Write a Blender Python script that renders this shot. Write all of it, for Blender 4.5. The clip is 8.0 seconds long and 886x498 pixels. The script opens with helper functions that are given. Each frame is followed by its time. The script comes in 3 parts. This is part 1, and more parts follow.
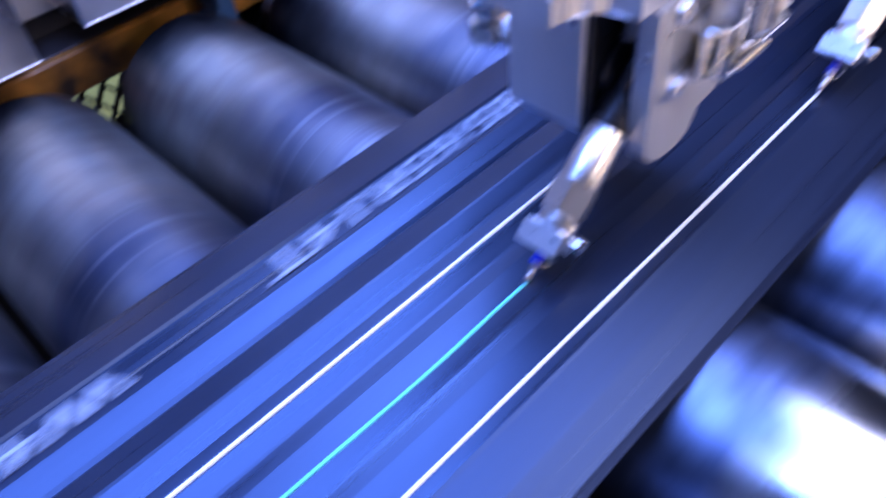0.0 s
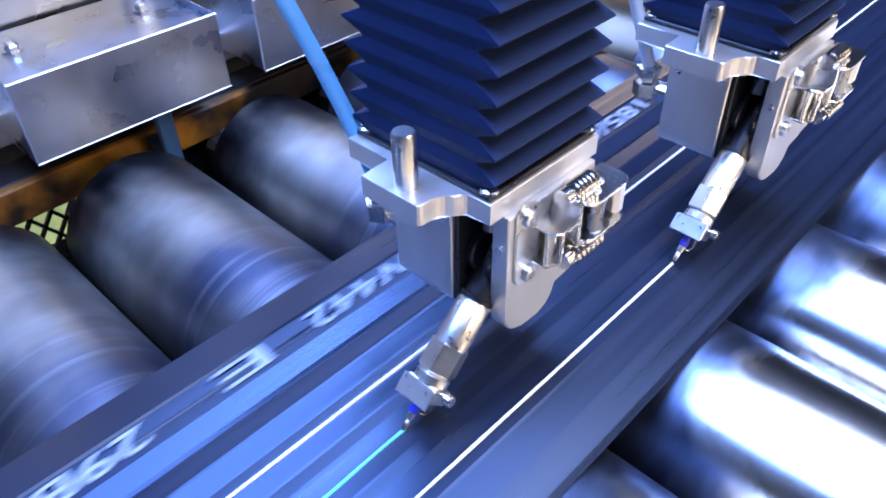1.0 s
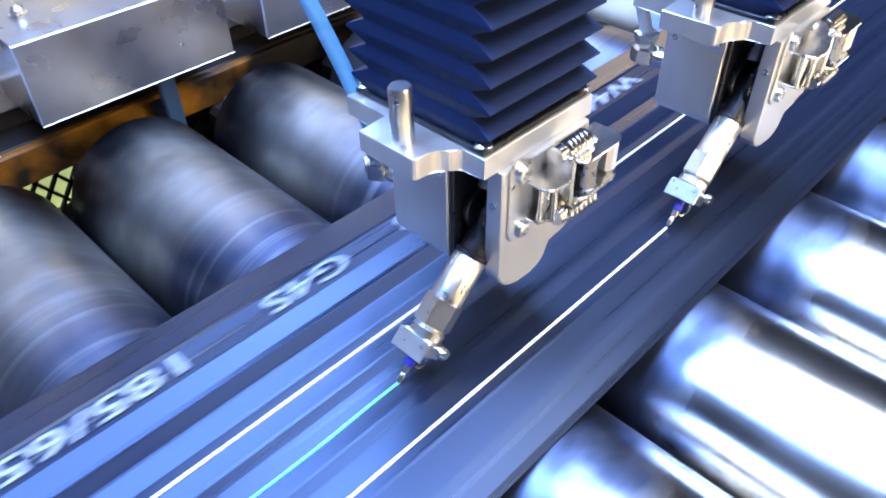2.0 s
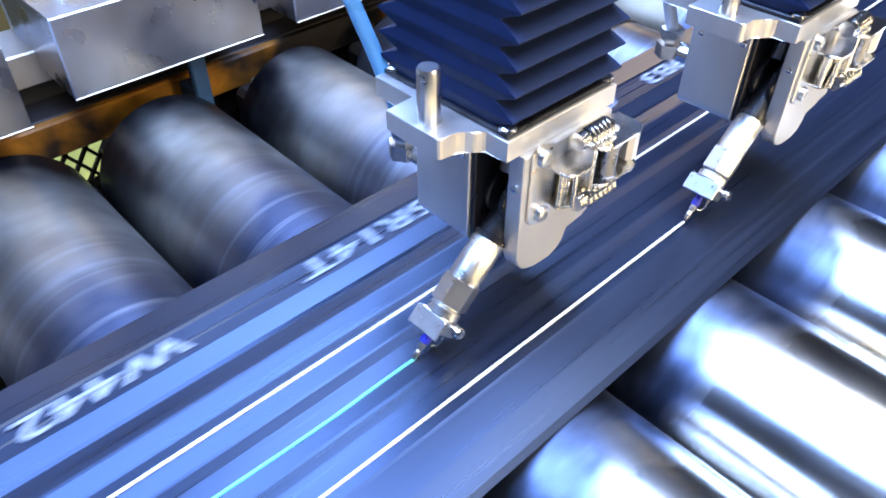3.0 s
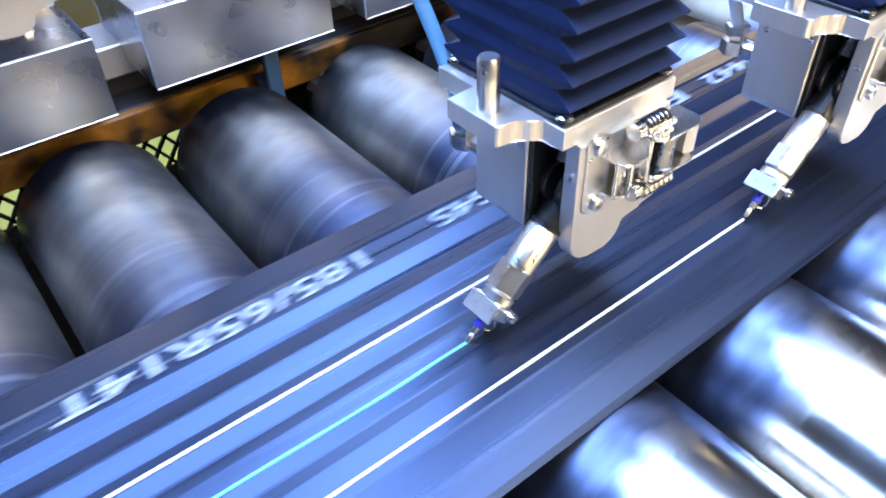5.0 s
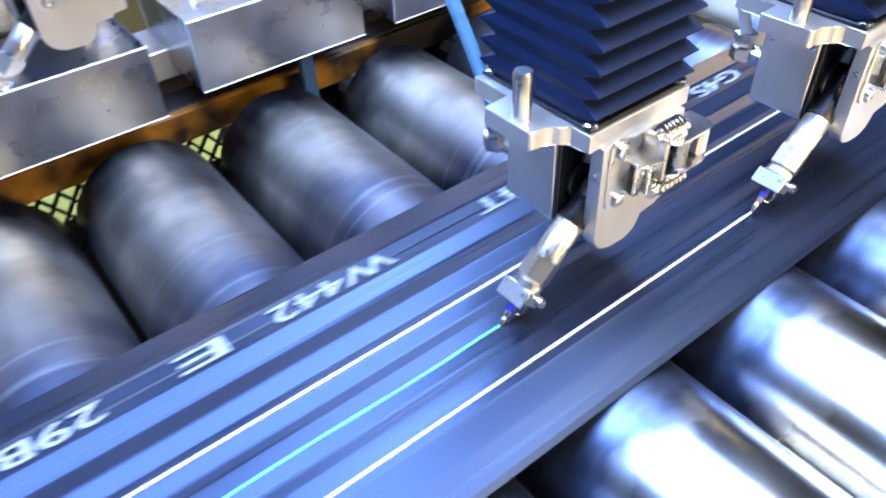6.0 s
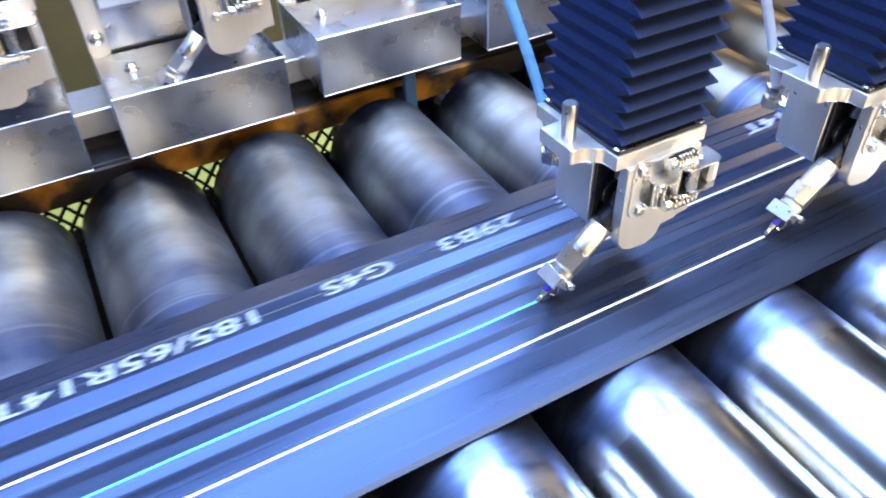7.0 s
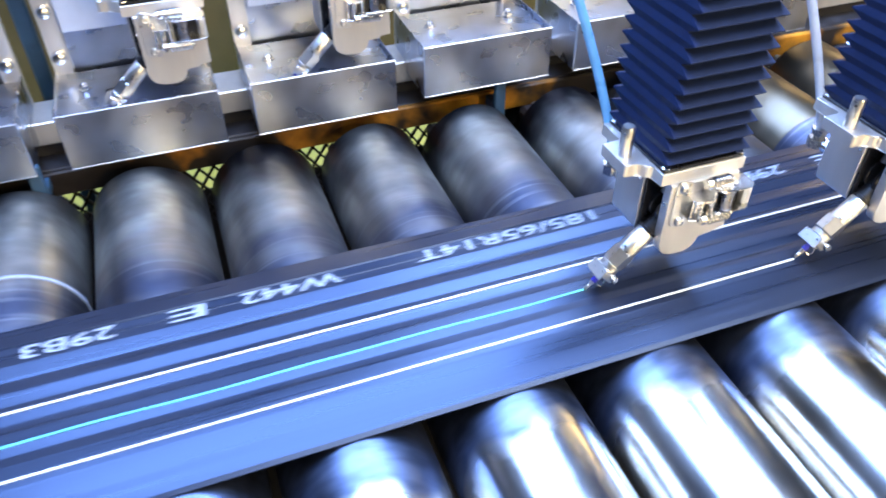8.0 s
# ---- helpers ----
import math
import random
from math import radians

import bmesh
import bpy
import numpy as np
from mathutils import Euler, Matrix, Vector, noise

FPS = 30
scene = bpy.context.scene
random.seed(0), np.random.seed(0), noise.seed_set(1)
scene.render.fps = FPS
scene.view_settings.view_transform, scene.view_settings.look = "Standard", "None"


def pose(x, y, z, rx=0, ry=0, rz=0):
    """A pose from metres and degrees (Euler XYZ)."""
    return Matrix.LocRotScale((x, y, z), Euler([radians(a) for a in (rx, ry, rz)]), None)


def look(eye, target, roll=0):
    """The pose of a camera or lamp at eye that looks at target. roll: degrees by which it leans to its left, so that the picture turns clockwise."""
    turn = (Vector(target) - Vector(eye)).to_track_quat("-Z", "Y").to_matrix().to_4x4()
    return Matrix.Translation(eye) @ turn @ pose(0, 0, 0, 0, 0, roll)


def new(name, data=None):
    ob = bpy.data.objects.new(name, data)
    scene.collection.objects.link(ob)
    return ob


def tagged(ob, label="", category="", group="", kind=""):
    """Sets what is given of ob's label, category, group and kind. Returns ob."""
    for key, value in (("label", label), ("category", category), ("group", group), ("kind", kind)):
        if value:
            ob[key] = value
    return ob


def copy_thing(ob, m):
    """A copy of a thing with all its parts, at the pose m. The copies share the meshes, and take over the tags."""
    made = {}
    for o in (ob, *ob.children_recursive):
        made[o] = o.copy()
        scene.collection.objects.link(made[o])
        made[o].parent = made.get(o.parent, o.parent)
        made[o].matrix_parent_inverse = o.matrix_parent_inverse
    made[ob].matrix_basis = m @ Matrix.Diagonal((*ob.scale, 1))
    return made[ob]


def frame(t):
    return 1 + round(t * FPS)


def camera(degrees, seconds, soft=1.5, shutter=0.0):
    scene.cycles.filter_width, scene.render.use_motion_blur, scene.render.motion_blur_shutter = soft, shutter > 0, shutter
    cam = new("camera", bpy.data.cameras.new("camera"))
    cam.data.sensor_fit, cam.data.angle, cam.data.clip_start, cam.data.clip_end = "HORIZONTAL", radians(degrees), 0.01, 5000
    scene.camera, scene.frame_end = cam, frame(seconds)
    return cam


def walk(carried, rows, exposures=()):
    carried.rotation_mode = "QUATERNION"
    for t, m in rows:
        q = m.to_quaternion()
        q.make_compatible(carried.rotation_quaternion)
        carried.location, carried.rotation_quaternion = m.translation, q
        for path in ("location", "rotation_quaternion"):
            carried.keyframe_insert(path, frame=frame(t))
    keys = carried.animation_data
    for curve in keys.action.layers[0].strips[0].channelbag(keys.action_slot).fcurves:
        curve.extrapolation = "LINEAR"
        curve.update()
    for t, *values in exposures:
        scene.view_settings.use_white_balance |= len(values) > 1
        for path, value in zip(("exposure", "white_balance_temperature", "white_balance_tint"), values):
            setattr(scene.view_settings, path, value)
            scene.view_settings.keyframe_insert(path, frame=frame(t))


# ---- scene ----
cam = camera(61.2, 8.0, soft=1.8, shutter=0.6)
PATH = [
    (0, (-0.179, -0.153, 1.275), (0.711, 0.899, -0.174), -7.1),
    (0.1, (-0.172, -0.162, 1.284), (0.777, 0.885, -0.132), -5.2),
    (0.2, (-0.169, -0.172, 1.298), (0.814, 0.873, -0.095), -2.7),
    (0.3, (-0.162, -0.176, 1.308), (0.877, 0.86, -0.051), -1.2),
    (0.4, (-0.162, -0.185, 1.318), (0.888, 0.877, -0.013), -2.1),
    (0.5, (-0.16, -0.187, 1.323), (0.912, 0.874, 0.009), -1.5),
    (0.7, (-0.16, -0.196, 1.332), (0.939, 0.874, 0.048), -1.5),
    (1, (-0.164, -0.196, 1.338), (0.931, 0.89, 0.064), -1.5),
    (1.5, (-0.167, -0.203, 1.335), (0.914, 0.871, 0.04), -1.8),
    (3, (-0.183, -0.217, 1.332), (0.85, 0.878, 0.016), 0.3),
    (3.5, (-0.182, -0.219, 1.331), (0.833, 0.892, 0.014), -0.3),
    (4, (-0.190, -0.218, 1.327), (0.746, 0.966, 0.015), -1.3),
    (4.5, (-0.189, -0.230, 1.322), (0.722, 0.990, 0.025), -1.8),
    (5.8, (-0.214, -0.233, 1.362), (0.695, 0.951, 0.031), -2.5),
    (6, (-0.226, -0.249, 1.367), (0.654, 0.958, 0.037), -2.8),
    (6.5, (-0.259, -0.309, 1.405), (0.513, 0.98, 0.086), -2.6),
    (7, (-0.274, -0.356, 1.437), (0.434, 0.993, 0.141), -2.1),
    (7.5, (-0.297, -0.407, 1.476), (0.322, 0.986, 0.181), -1.0),
    (8, (-0.316, -0.453, 1.504), (0.214, 0.98, 0.213), -0.2),
]
walk(cam, [(t, look(eye, target, roll)) for t, eye, target, roll in PATH], [(0.0, -0.95, 4600, 43), (0.3, -0.9, 4600, 41), (0.5, -0.72, 4780, 35), (1.0, -0.4, 4850, 25), (1.5, -0.13, 5150, 17), (3.0, -0.06, 5350, 14), (4.5, -0.03, 5400, 14), (6.2, 0.07, 5480, 13), (8.0, 0.03, 5550, 12)])

# ---- light ----
world = bpy.data.worlds.new("hall_air")
scene.world = world
world.use_nodes = True
world.node_tree.nodes["Background"].inputs[0].default_value = (0.30, 0.42, 0.80, 1)
world.node_tree.nodes["Background"].inputs[1].default_value = 0.03


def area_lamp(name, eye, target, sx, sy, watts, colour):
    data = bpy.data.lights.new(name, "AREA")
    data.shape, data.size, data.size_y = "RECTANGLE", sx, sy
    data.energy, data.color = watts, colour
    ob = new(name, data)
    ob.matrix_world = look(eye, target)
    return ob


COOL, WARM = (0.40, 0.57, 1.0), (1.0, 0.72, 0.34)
# Ceiling lamps stay out of view; highlights and shadow edges set their places.
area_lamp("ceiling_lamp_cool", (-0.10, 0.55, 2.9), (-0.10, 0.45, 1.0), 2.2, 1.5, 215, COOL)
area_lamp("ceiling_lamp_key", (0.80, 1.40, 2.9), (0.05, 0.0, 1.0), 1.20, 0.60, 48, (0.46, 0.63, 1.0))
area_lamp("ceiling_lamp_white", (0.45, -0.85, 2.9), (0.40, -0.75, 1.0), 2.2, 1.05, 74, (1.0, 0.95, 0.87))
# Added warm fill for the faces towards -y; no such lamp is known.
area_lamp("bay_lamp_warm", (0.9, -2.2, 1.9), (0.1, 0.1, 1.1), 2.0, 0.8, 70, WARM)
# Unseen amber source, added for the warm reflection on the strip's far shoulder.
area_lamp("machine_lamp_amber", (1.45, 1.06, 1.36), (0.3, 0.13, 1.0), 0.70, 0.16, 3, (1.0, 0.66, 0.26))


# ---- materials ----
def material(name, base, rough=0.5, metal=0.0, spread=0.25, scale=40.0, bump=0.05, stretch=(1, 1, 1), second=None,
             amount=0.5, big=6.0, coat=0.0, rough_spread=0.12, lo=0.38, hi=0.66, detail=6):
    """Base colour varied by a large patch noise (towards second) and a fine grain, with relief and uneven gloss."""
    m = bpy.data.materials.new(name)
    m.use_nodes = True
    nt = m.node_tree
    n, link = nt.nodes, nt.links.new
    b = n["Principled BSDF"]
    co = n.new("ShaderNodeTexCoord")
    mp = n.new("ShaderNodeMapping")
    mp.inputs["Scale"].default_value = stretch
    link(co.outputs["Object"], mp.inputs["Vector"])
    large, fine = n.new("ShaderNodeTexNoise"), n.new("ShaderNodeTexNoise")
    for tex, s, d in ((large, big, min(4, detail)), (fine, scale, detail)):
        tex.inputs["Scale"].default_value, tex.inputs["Detail"].default_value = s, d
        link(mp.outputs["Vector"], tex.inputs["Vector"])
    ramp = n.new("ShaderNodeMapRange")
    ramp.inputs["From Min"].default_value, ramp.inputs["From Max"].default_value = lo, hi
    ramp.inputs["To Max"].default_value = amount
    link(large.outputs["Fac"], ramp.inputs["Value"])
    mix = n.new("ShaderNodeMix")
    mix.data_type = "RGBA"
    mix.inputs["A"].default_value = (*base, 1)
    mix.inputs["B"].default_value = (*(second or [c * (1 - spread) for c in base]), 1)
    link(ramp.outputs["Result"], mix.inputs["Factor"])
    grain = n.new("ShaderNodeMapRange")
    grain.inputs["From Min"].default_value, grain.inputs["From Max"].default_value = 0.3, 0.7
    grain.inputs["To Min"].default_value, grain.inputs["To Max"].default_value = 1 - spread, 1 + spread * 0.5
    link(fine.outputs["Fac"], grain.inputs["Value"])
    mul = n.new("ShaderNodeMix")
    mul.data_type, mul.blend_type = "RGBA", "MULTIPLY"
    mul.inputs["Factor"].default_value = 1
    link(mix.outputs["Result"], mul.inputs["A"])
    link(grain.outputs["Result"], mul.inputs["B"])
    link(mul.outputs["Result"], b.inputs["Base Color"])
    gloss = n.new("ShaderNodeMapRange")
    gloss.inputs["From Min"].default_value, gloss.inputs["From Max"].default_value = 0.3, 0.7
    gloss.inputs["To Min"].default_value = max(0.02, rough - rough_spread)
    gloss.inputs["To Max"].default_value = min(1, rough + rough_spread)
    link(fine.outputs["Fac"], gloss.inputs["Value"])
    link(gloss.outputs["Result"], b.inputs["Roughness"])
    b.inputs["Metallic"].default_value = metal
    b.inputs["Coat Weight"].default_value = coat
    if bump:
        bp = n.new("ShaderNodeBump")
        bp.inputs["Strength"].default_value, bp.inputs["Distance"].default_value = bump, 0.002
        link(fine.outputs["Fac"], bp.inputs["Height"])
        link(bp.outputs["Normal"], b.inputs["Normal"])
    return m


RUBBER = material("tread_rubber", (0.010, 0.013, 0.024), 0.31, spread=0.25, scale=60, bump=0.04, stretch=(0.05, 3, 3), big=8, rough_spread=0.06)
# The bluish sheen of the light is put into the specular tint.
RUBBER.node_tree.nodes["Principled BSDF"].inputs["Specular Tint"].default_value = (0.53, 0.67, 1.0, 1)
RUBBER.node_tree.nodes["Principled BSDF"].inputs["Specular IOR Level"].default_value = 0.64
MARK = material("white_marking_ink", (0.31, 0.335, 0.38), 0.6, spread=0.4, scale=300, bump=0.03)
WHITE_PAINT = material("white_line_paint", (0.85, 0.83, 0.72), 0.5, spread=0.08, scale=200, bump=0.02)
CYAN_PAINT = material("cyan_line_paint", (0.16, 0.60, 0.60), 0.5, spread=0.08, scale=200, bump=0.02)
ALU = material("brushed_aluminium", (0.75, 0.72, 0.66), 0.40, 0.8, spread=0.06, scale=90, bump=0.03, stretch=(1, 1, 0.15), rough_spread=0.06)
SATIN = material("satin_nickel", (0.80, 0.79, 0.76), 0.31, 1.0, spread=0.06, scale=150, bump=0.02, rough_spread=0.05)
STEEL = material("polished_steel", (0.80, 0.79, 0.76), 0.22, 1.0, spread=0.04, scale=60, bump=0.0, rough_spread=0.02)
SHEET = material("stained_sheet_steel", (0.51, 0.575, 0.71), 0.30, 1.0, spread=0.10, scale=30, bump=0.0, second=(0.35, 0.335, 0.325), amount=0.8, big=11, rough_spread=0.05, lo=0.34, hi=0.68, detail=2)
DARK_CHROME = material("dark_chrome", (0.28, 0.29, 0.33), 0.25, 1.0, spread=0.1, scale=80, bump=0.01)
PANEL = material("satin_aluminium_panel", (0.62, 0.68, 0.80), 0.45, 0.2, spread=0.05, scale=80, bump=0.02)
BELLOWS = material("bellows_cloth", (0.013, 0.022, 0.066), 0.55, spread=0.2, scale=200, bump=0.08)
BELLOWS.node_tree.nodes["Principled BSDF"].inputs["Specular IOR Level"].default_value = 0.14
BLACK = material("black_plastic", (0.012, 0.012, 0.014), 0.35, spread=0.2, scale=80, bump=0.03)
BLUE_PLASTIC = material("blue_plastic", (0.05, 0.05, 0.55), 0.35, spread=0.1, scale=80)
HOSE_BLUE = material("blue_hose", (0.22, 0.52, 0.85), 0.35, spread=0.08, scale=60)
HOSE_WHITE = material("white_hose", (0.62, 0.68, 0.78), 0.35, spread=0.08, scale=60)
RUSTY = material("orange_painted_steel", (0.60, 0.26, 0.012), 0.5, spread=0.4, scale=40, second=(0.016, 0.012, 0.010), amount=1.0, big=8, bump=0.2, lo=0.40, hi=0.53)
BLUE_STEEL = material("blue_painted_steel", (0.05, 0.12, 0.22), 0.5, spread=0.3, scale=40, second=(0.02, 0.03, 0.05), amount=0.8, bump=0.15)
DARK_STEEL = material("greasy_dark_steel", (0.035, 0.033, 0.035), 0.5, 0.3, spread=0.4, scale=40, bump=0.2)
YELLOW = material("yellow_guard_paint", (0.55, 0.40, 0.05), 0.5, spread=0.15, scale=20, second=(0.15, 0.18, 0.04), amount=0.5, big=4)
OLIVE = material("olive_painted_panel", (0.16, 0.10, 0.03), 0.5, spread=0.2, scale=15, second=(0.09, 0.07, 0.025), amount=0.8)
BROWN_STEEL = material("brown_shell_steel", (0.14, 0.115, 0.075), 0.36, 1.0, spread=0.2, scale=30, bump=0.01, second=(0.10, 0.08, 0.055), amount=0.8, big=8, rough_spread=0.05)
CONCRETE = material("concrete_floor", (0.06, 0.06, 0.06), 0.7, spread=0.2, scale=12, big=1.5, bump=0.1)
WALL = material("hall_wall_paint", (0.22, 0.23, 0.26), 0.8, spread=0.1, scale=6, big=0.8)


def roller_material():
    """Worn steel: dull and scuffed in rings beyond the strip, polished bright on the open side, with a stained zone by
    the strip, whose far side also holds the strip's reflection in its colour.
    """
    m = bpy.data.materials.new("worn_roller_steel")
    m.use_nodes = True
    nt = m.node_tree
    n, link = nt.nodes, nt.links.new
    b = n["Principled BSDF"]
    b.inputs["Metallic"].default_value = 1.0
    b.inputs["Coat Weight"].default_value = 0.15
    b.inputs["Coat Roughness"].default_value = 0.16
    co = n.new("ShaderNodeTexCoord")
    info = n.new("ShaderNodeObjectInfo")
    sep = n.new("ShaderNodeSeparateXYZ")
    link(co.outputs["Object"], sep.inputs["Vector"])
    shift = n.new("ShaderNodeVectorMath")
    shift.operation = "ADD"
    link(co.outputs["Object"], shift.inputs[0])
    link(info.outputs["Random"], shift.inputs[1])

    def noise_of(scale, stretch, detail=5):
        mp = n.new("ShaderNodeMapping")
        mp.inputs["Scale"].default_value = stretch
        link(shift.outputs["Vector"], mp.inputs["Vector"])
        t = n.new("ShaderNodeTexNoise")
        t.inputs["Scale"].default_value, t.inputs["Detail"].default_value = scale, detail
        link(mp.outputs["Vector"], t.inputs["Vector"])
        return t.outputs["Fac"]

    def span(value, a, c, lo, hi):
        r = n.new("ShaderNodeMapRange")
        for k, v in zip(("From Min", "From Max", "To Min", "To Max"), (a, c, lo, hi)):
            r.inputs[k].default_value = v
        link(value, r.inputs["Value"])
        return r.outputs["Result"]

    def blend(fac, a, c, kind="MIX"):
        x = n.new("ShaderNodeMix")
        x.data_type, x.blend_type = "RGBA", kind
        for sock, v in (("Factor", fac), ("A", a), ("B", c)):
            if hasattr(v, "default_value"):
                link(v, x.inputs[sock])
            else:
                x.inputs[sock].default_value = v
        return x.outputs["Result"]

    rings = noise_of(6, (1.0, 2.6, 1.0), 3)
    patch = noise_of(14, (1, 0.6, 1))
    fine = noise_of(30, (1, 0.8, 1), 5)
    dull = span(sep.outputs["Y"], 0.05, 0.17, 0.0, 1.0)
    # Yellow-brown patches put warm reflections into the steel's colour.
    bright_col = blend(span(patch, 0.42, 0.70, 0, 0.8), (0.80, 0.79, 0.75, 1), (0.64, 0.50, 0.28, 1))
    bands = noise_of(15, (1.3, 2.2, 1.3), 7)
    dull_col = blend(span(rings, 0.35, 0.65, 0, 1), (0.58, 0.585, 0.53, 1), (0.40, 0.40, 0.36, 1))
    dull_col = blend(span(bands, 0.36, 0.56, 0.40, 0.0), dull_col, (0.16, 0.15, 0.125, 1))
    dull_col = blend(span(bands, 0.54, 0.72, 0.0, 0.25), dull_col, (0.70, 0.70, 0.64, 1))
    dull_col = blend(span(patch, 0.44, 0.68, 0, 0.5), dull_col, (0.15, 0.12, 0.105, 1))
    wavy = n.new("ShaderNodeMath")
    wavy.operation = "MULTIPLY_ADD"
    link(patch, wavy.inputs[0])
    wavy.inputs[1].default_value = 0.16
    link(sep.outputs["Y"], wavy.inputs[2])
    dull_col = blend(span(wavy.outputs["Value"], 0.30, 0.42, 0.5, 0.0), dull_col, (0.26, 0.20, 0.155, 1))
    # Dark blue stain by the strip, with the strip's reflection painted in.
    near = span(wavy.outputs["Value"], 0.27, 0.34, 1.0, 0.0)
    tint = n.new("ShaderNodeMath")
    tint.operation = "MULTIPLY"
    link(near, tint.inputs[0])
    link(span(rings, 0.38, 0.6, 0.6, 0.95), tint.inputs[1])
    arcs = noise_of(10, (0.35, 11, 0.35), 3)
    scuff = n.new("ShaderNodeMath")
    scuff.operation = "MULTIPLY"
    link(span(arcs, 0.54, 0.72, 0.0, 0.40), scuff.inputs[0])
    link(span(sep.outputs["Y"], 0.20, 0.32, 1.0, 0.15), scuff.inputs[1])
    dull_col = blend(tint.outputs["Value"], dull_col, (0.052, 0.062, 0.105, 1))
    dull_col = blend(scuff.outputs["Value"], dull_col, (0.42, 0.43, 0.45, 1))
    ragged = n.new("ShaderNodeMath")
    ragged.operation = "MULTIPLY_ADD"
    link(patch, ragged.inputs[0])
    ragged.inputs[1].default_value = 0.15
    link(sep.outputs["Y"], ragged.inputs[2])
    residue = span(ragged.outputs["Value"], -0.066, -0.036, 0.0, 1.0)
    mottle = noise_of(26, (1.2, 2.0, 1.2), 6)
    stain = blend(span(mottle, 0.38, 0.66, 0, 1), (0.17, 0.20, 0.29, 1), (0.075, 0.09, 0.13, 1))
    bright_col = blend(residue, bright_col, stain)
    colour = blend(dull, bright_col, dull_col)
    colour = blend(span(fine, 0.3, 0.7, 0.0, 0.35), colour, (0.2, 0.2, 0.2, 1), "MULTIPLY")
    # Grease at the far ends, with the shade there painted in.
    grime_shade = n.new("ShaderNodeMath")
    grime_shade.operation = "MULTIPLY"
    link(span(wavy.outputs["Value"], 0.390, 0.470, 0.0, 1.0), grime_shade.inputs[0])
    link(span(patch, 0.25, 0.55, 0.6, 1.0), grime_shade.inputs[1])
    colour = blend(grime_shade.outputs["Value"], colour, (0.022, 0.021, 0.024, 1))
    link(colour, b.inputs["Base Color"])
    rough = n.new("ShaderNodeMath")
    rough.operation = "ADD"
    link(span(residue, 0, 1, 0.22, 0.42), rough.inputs[0])
    link(span(fine, 0.3, 0.7, -0.04, 0.05), rough.inputs[1])
    link(rough.outputs["Value"], b.inputs["Roughness"])
    bp = n.new("ShaderNodeBump")
    bp.inputs["Strength"].default_value, bp.inputs["Distance"].default_value = 0.006, 0.001
    link(fine, bp.inputs["Height"])
    link(bp.outputs["Normal"], b.inputs["Normal"])
    return m


ROLLER = roller_material()


# ---- mesh helpers ----
def part(name, bm, mat, parent=None, label="", smooth=False):
    me = bpy.data.meshes.new(name)
    bmesh.ops.recalc_face_normals(bm, faces=bm.faces)
    bm.to_mesh(me)
    bm.free()
    me.materials.append(mat)
    if smooth:
        for p in me.polygons:
            p.use_smooth = True
        me.set_sharp_from_angle(angle=radians(35))
    ob = new(name, me)
    ob.parent = parent
    if label:
        tagged(ob, label)
    return ob


def thing(name, m, label, category, group="", kind=""):
    ob = new(name)
    ob.empty_display_size = 0.02
    ob.matrix_world = m
    return tagged(ob, label, category, group, kind)


def box(bm, x0, x1, y0, y1, z0, z1, bevel=0.0, m=None, segments=1):
    r = bmesh.ops.create_cube(bm, size=1)
    vs = r["verts"]
    for v in vs:
        v.co = Vector(((x0 + x1) / 2 + v.co.x * (x1 - x0), (y0 + y1) / 2 + v.co.y * (y1 - y0), (z0 + z1) / 2 + v.co.z * (z1 - z0)))
        if m:
            v.co = m @ v.co
    if bevel:
        es = list({e for v in vs for e in v.link_edges})
        bmesh.ops.bevel(bm, geom=es, offset=bevel, segments=segments, profile=0.5, affect="EDGES")
    return bm


def lathe(bm, profile, m, seg=24):
    """A turned body: profile of (radius, height) along the local z of m, closed at the ends."""
    rings = []
    for r, h in profile:
        rings.append([bm.verts.new(m @ Vector((r * math.cos(2 * math.pi * i / seg), r * math.sin(2 * math.pi * i / seg), h))) for i in range(seg)])
    for a, c in zip(rings, rings[1:]):
        for i in range(seg):
            bm.faces.new((a[i], a[(i + 1) % seg], c[(i + 1) % seg], c[i]))
    bm.faces.new(rings[0][::-1])
    bm.faces.new(rings[-1])
    return bm


def prism(bm, outline, m, depth, bevel=0.0):
    """An outline in the local xy of m, given thickness along its z."""
    lo = [bm.verts.new(m @ Vector((x, y, 0))) for x, y in outline]
    hi = [bm.verts.new(m @ Vector((x, y, depth))) for x, y in outline]
    k = len(outline)
    faces = [bm.faces.new(lo[::-1]), bm.faces.new(hi)]
    for i in range(k):
        faces.append(bm.faces.new((lo[i], lo[(i + 1) % k], hi[(i + 1) % k], hi[i])))
    if bevel:
        es = list(faces[0].edges) + list(faces[1].edges)
        bmesh.ops.bevel(bm, geom=es, offset=bevel, segments=1, profile=0.5, affect="EDGES")
    return bm


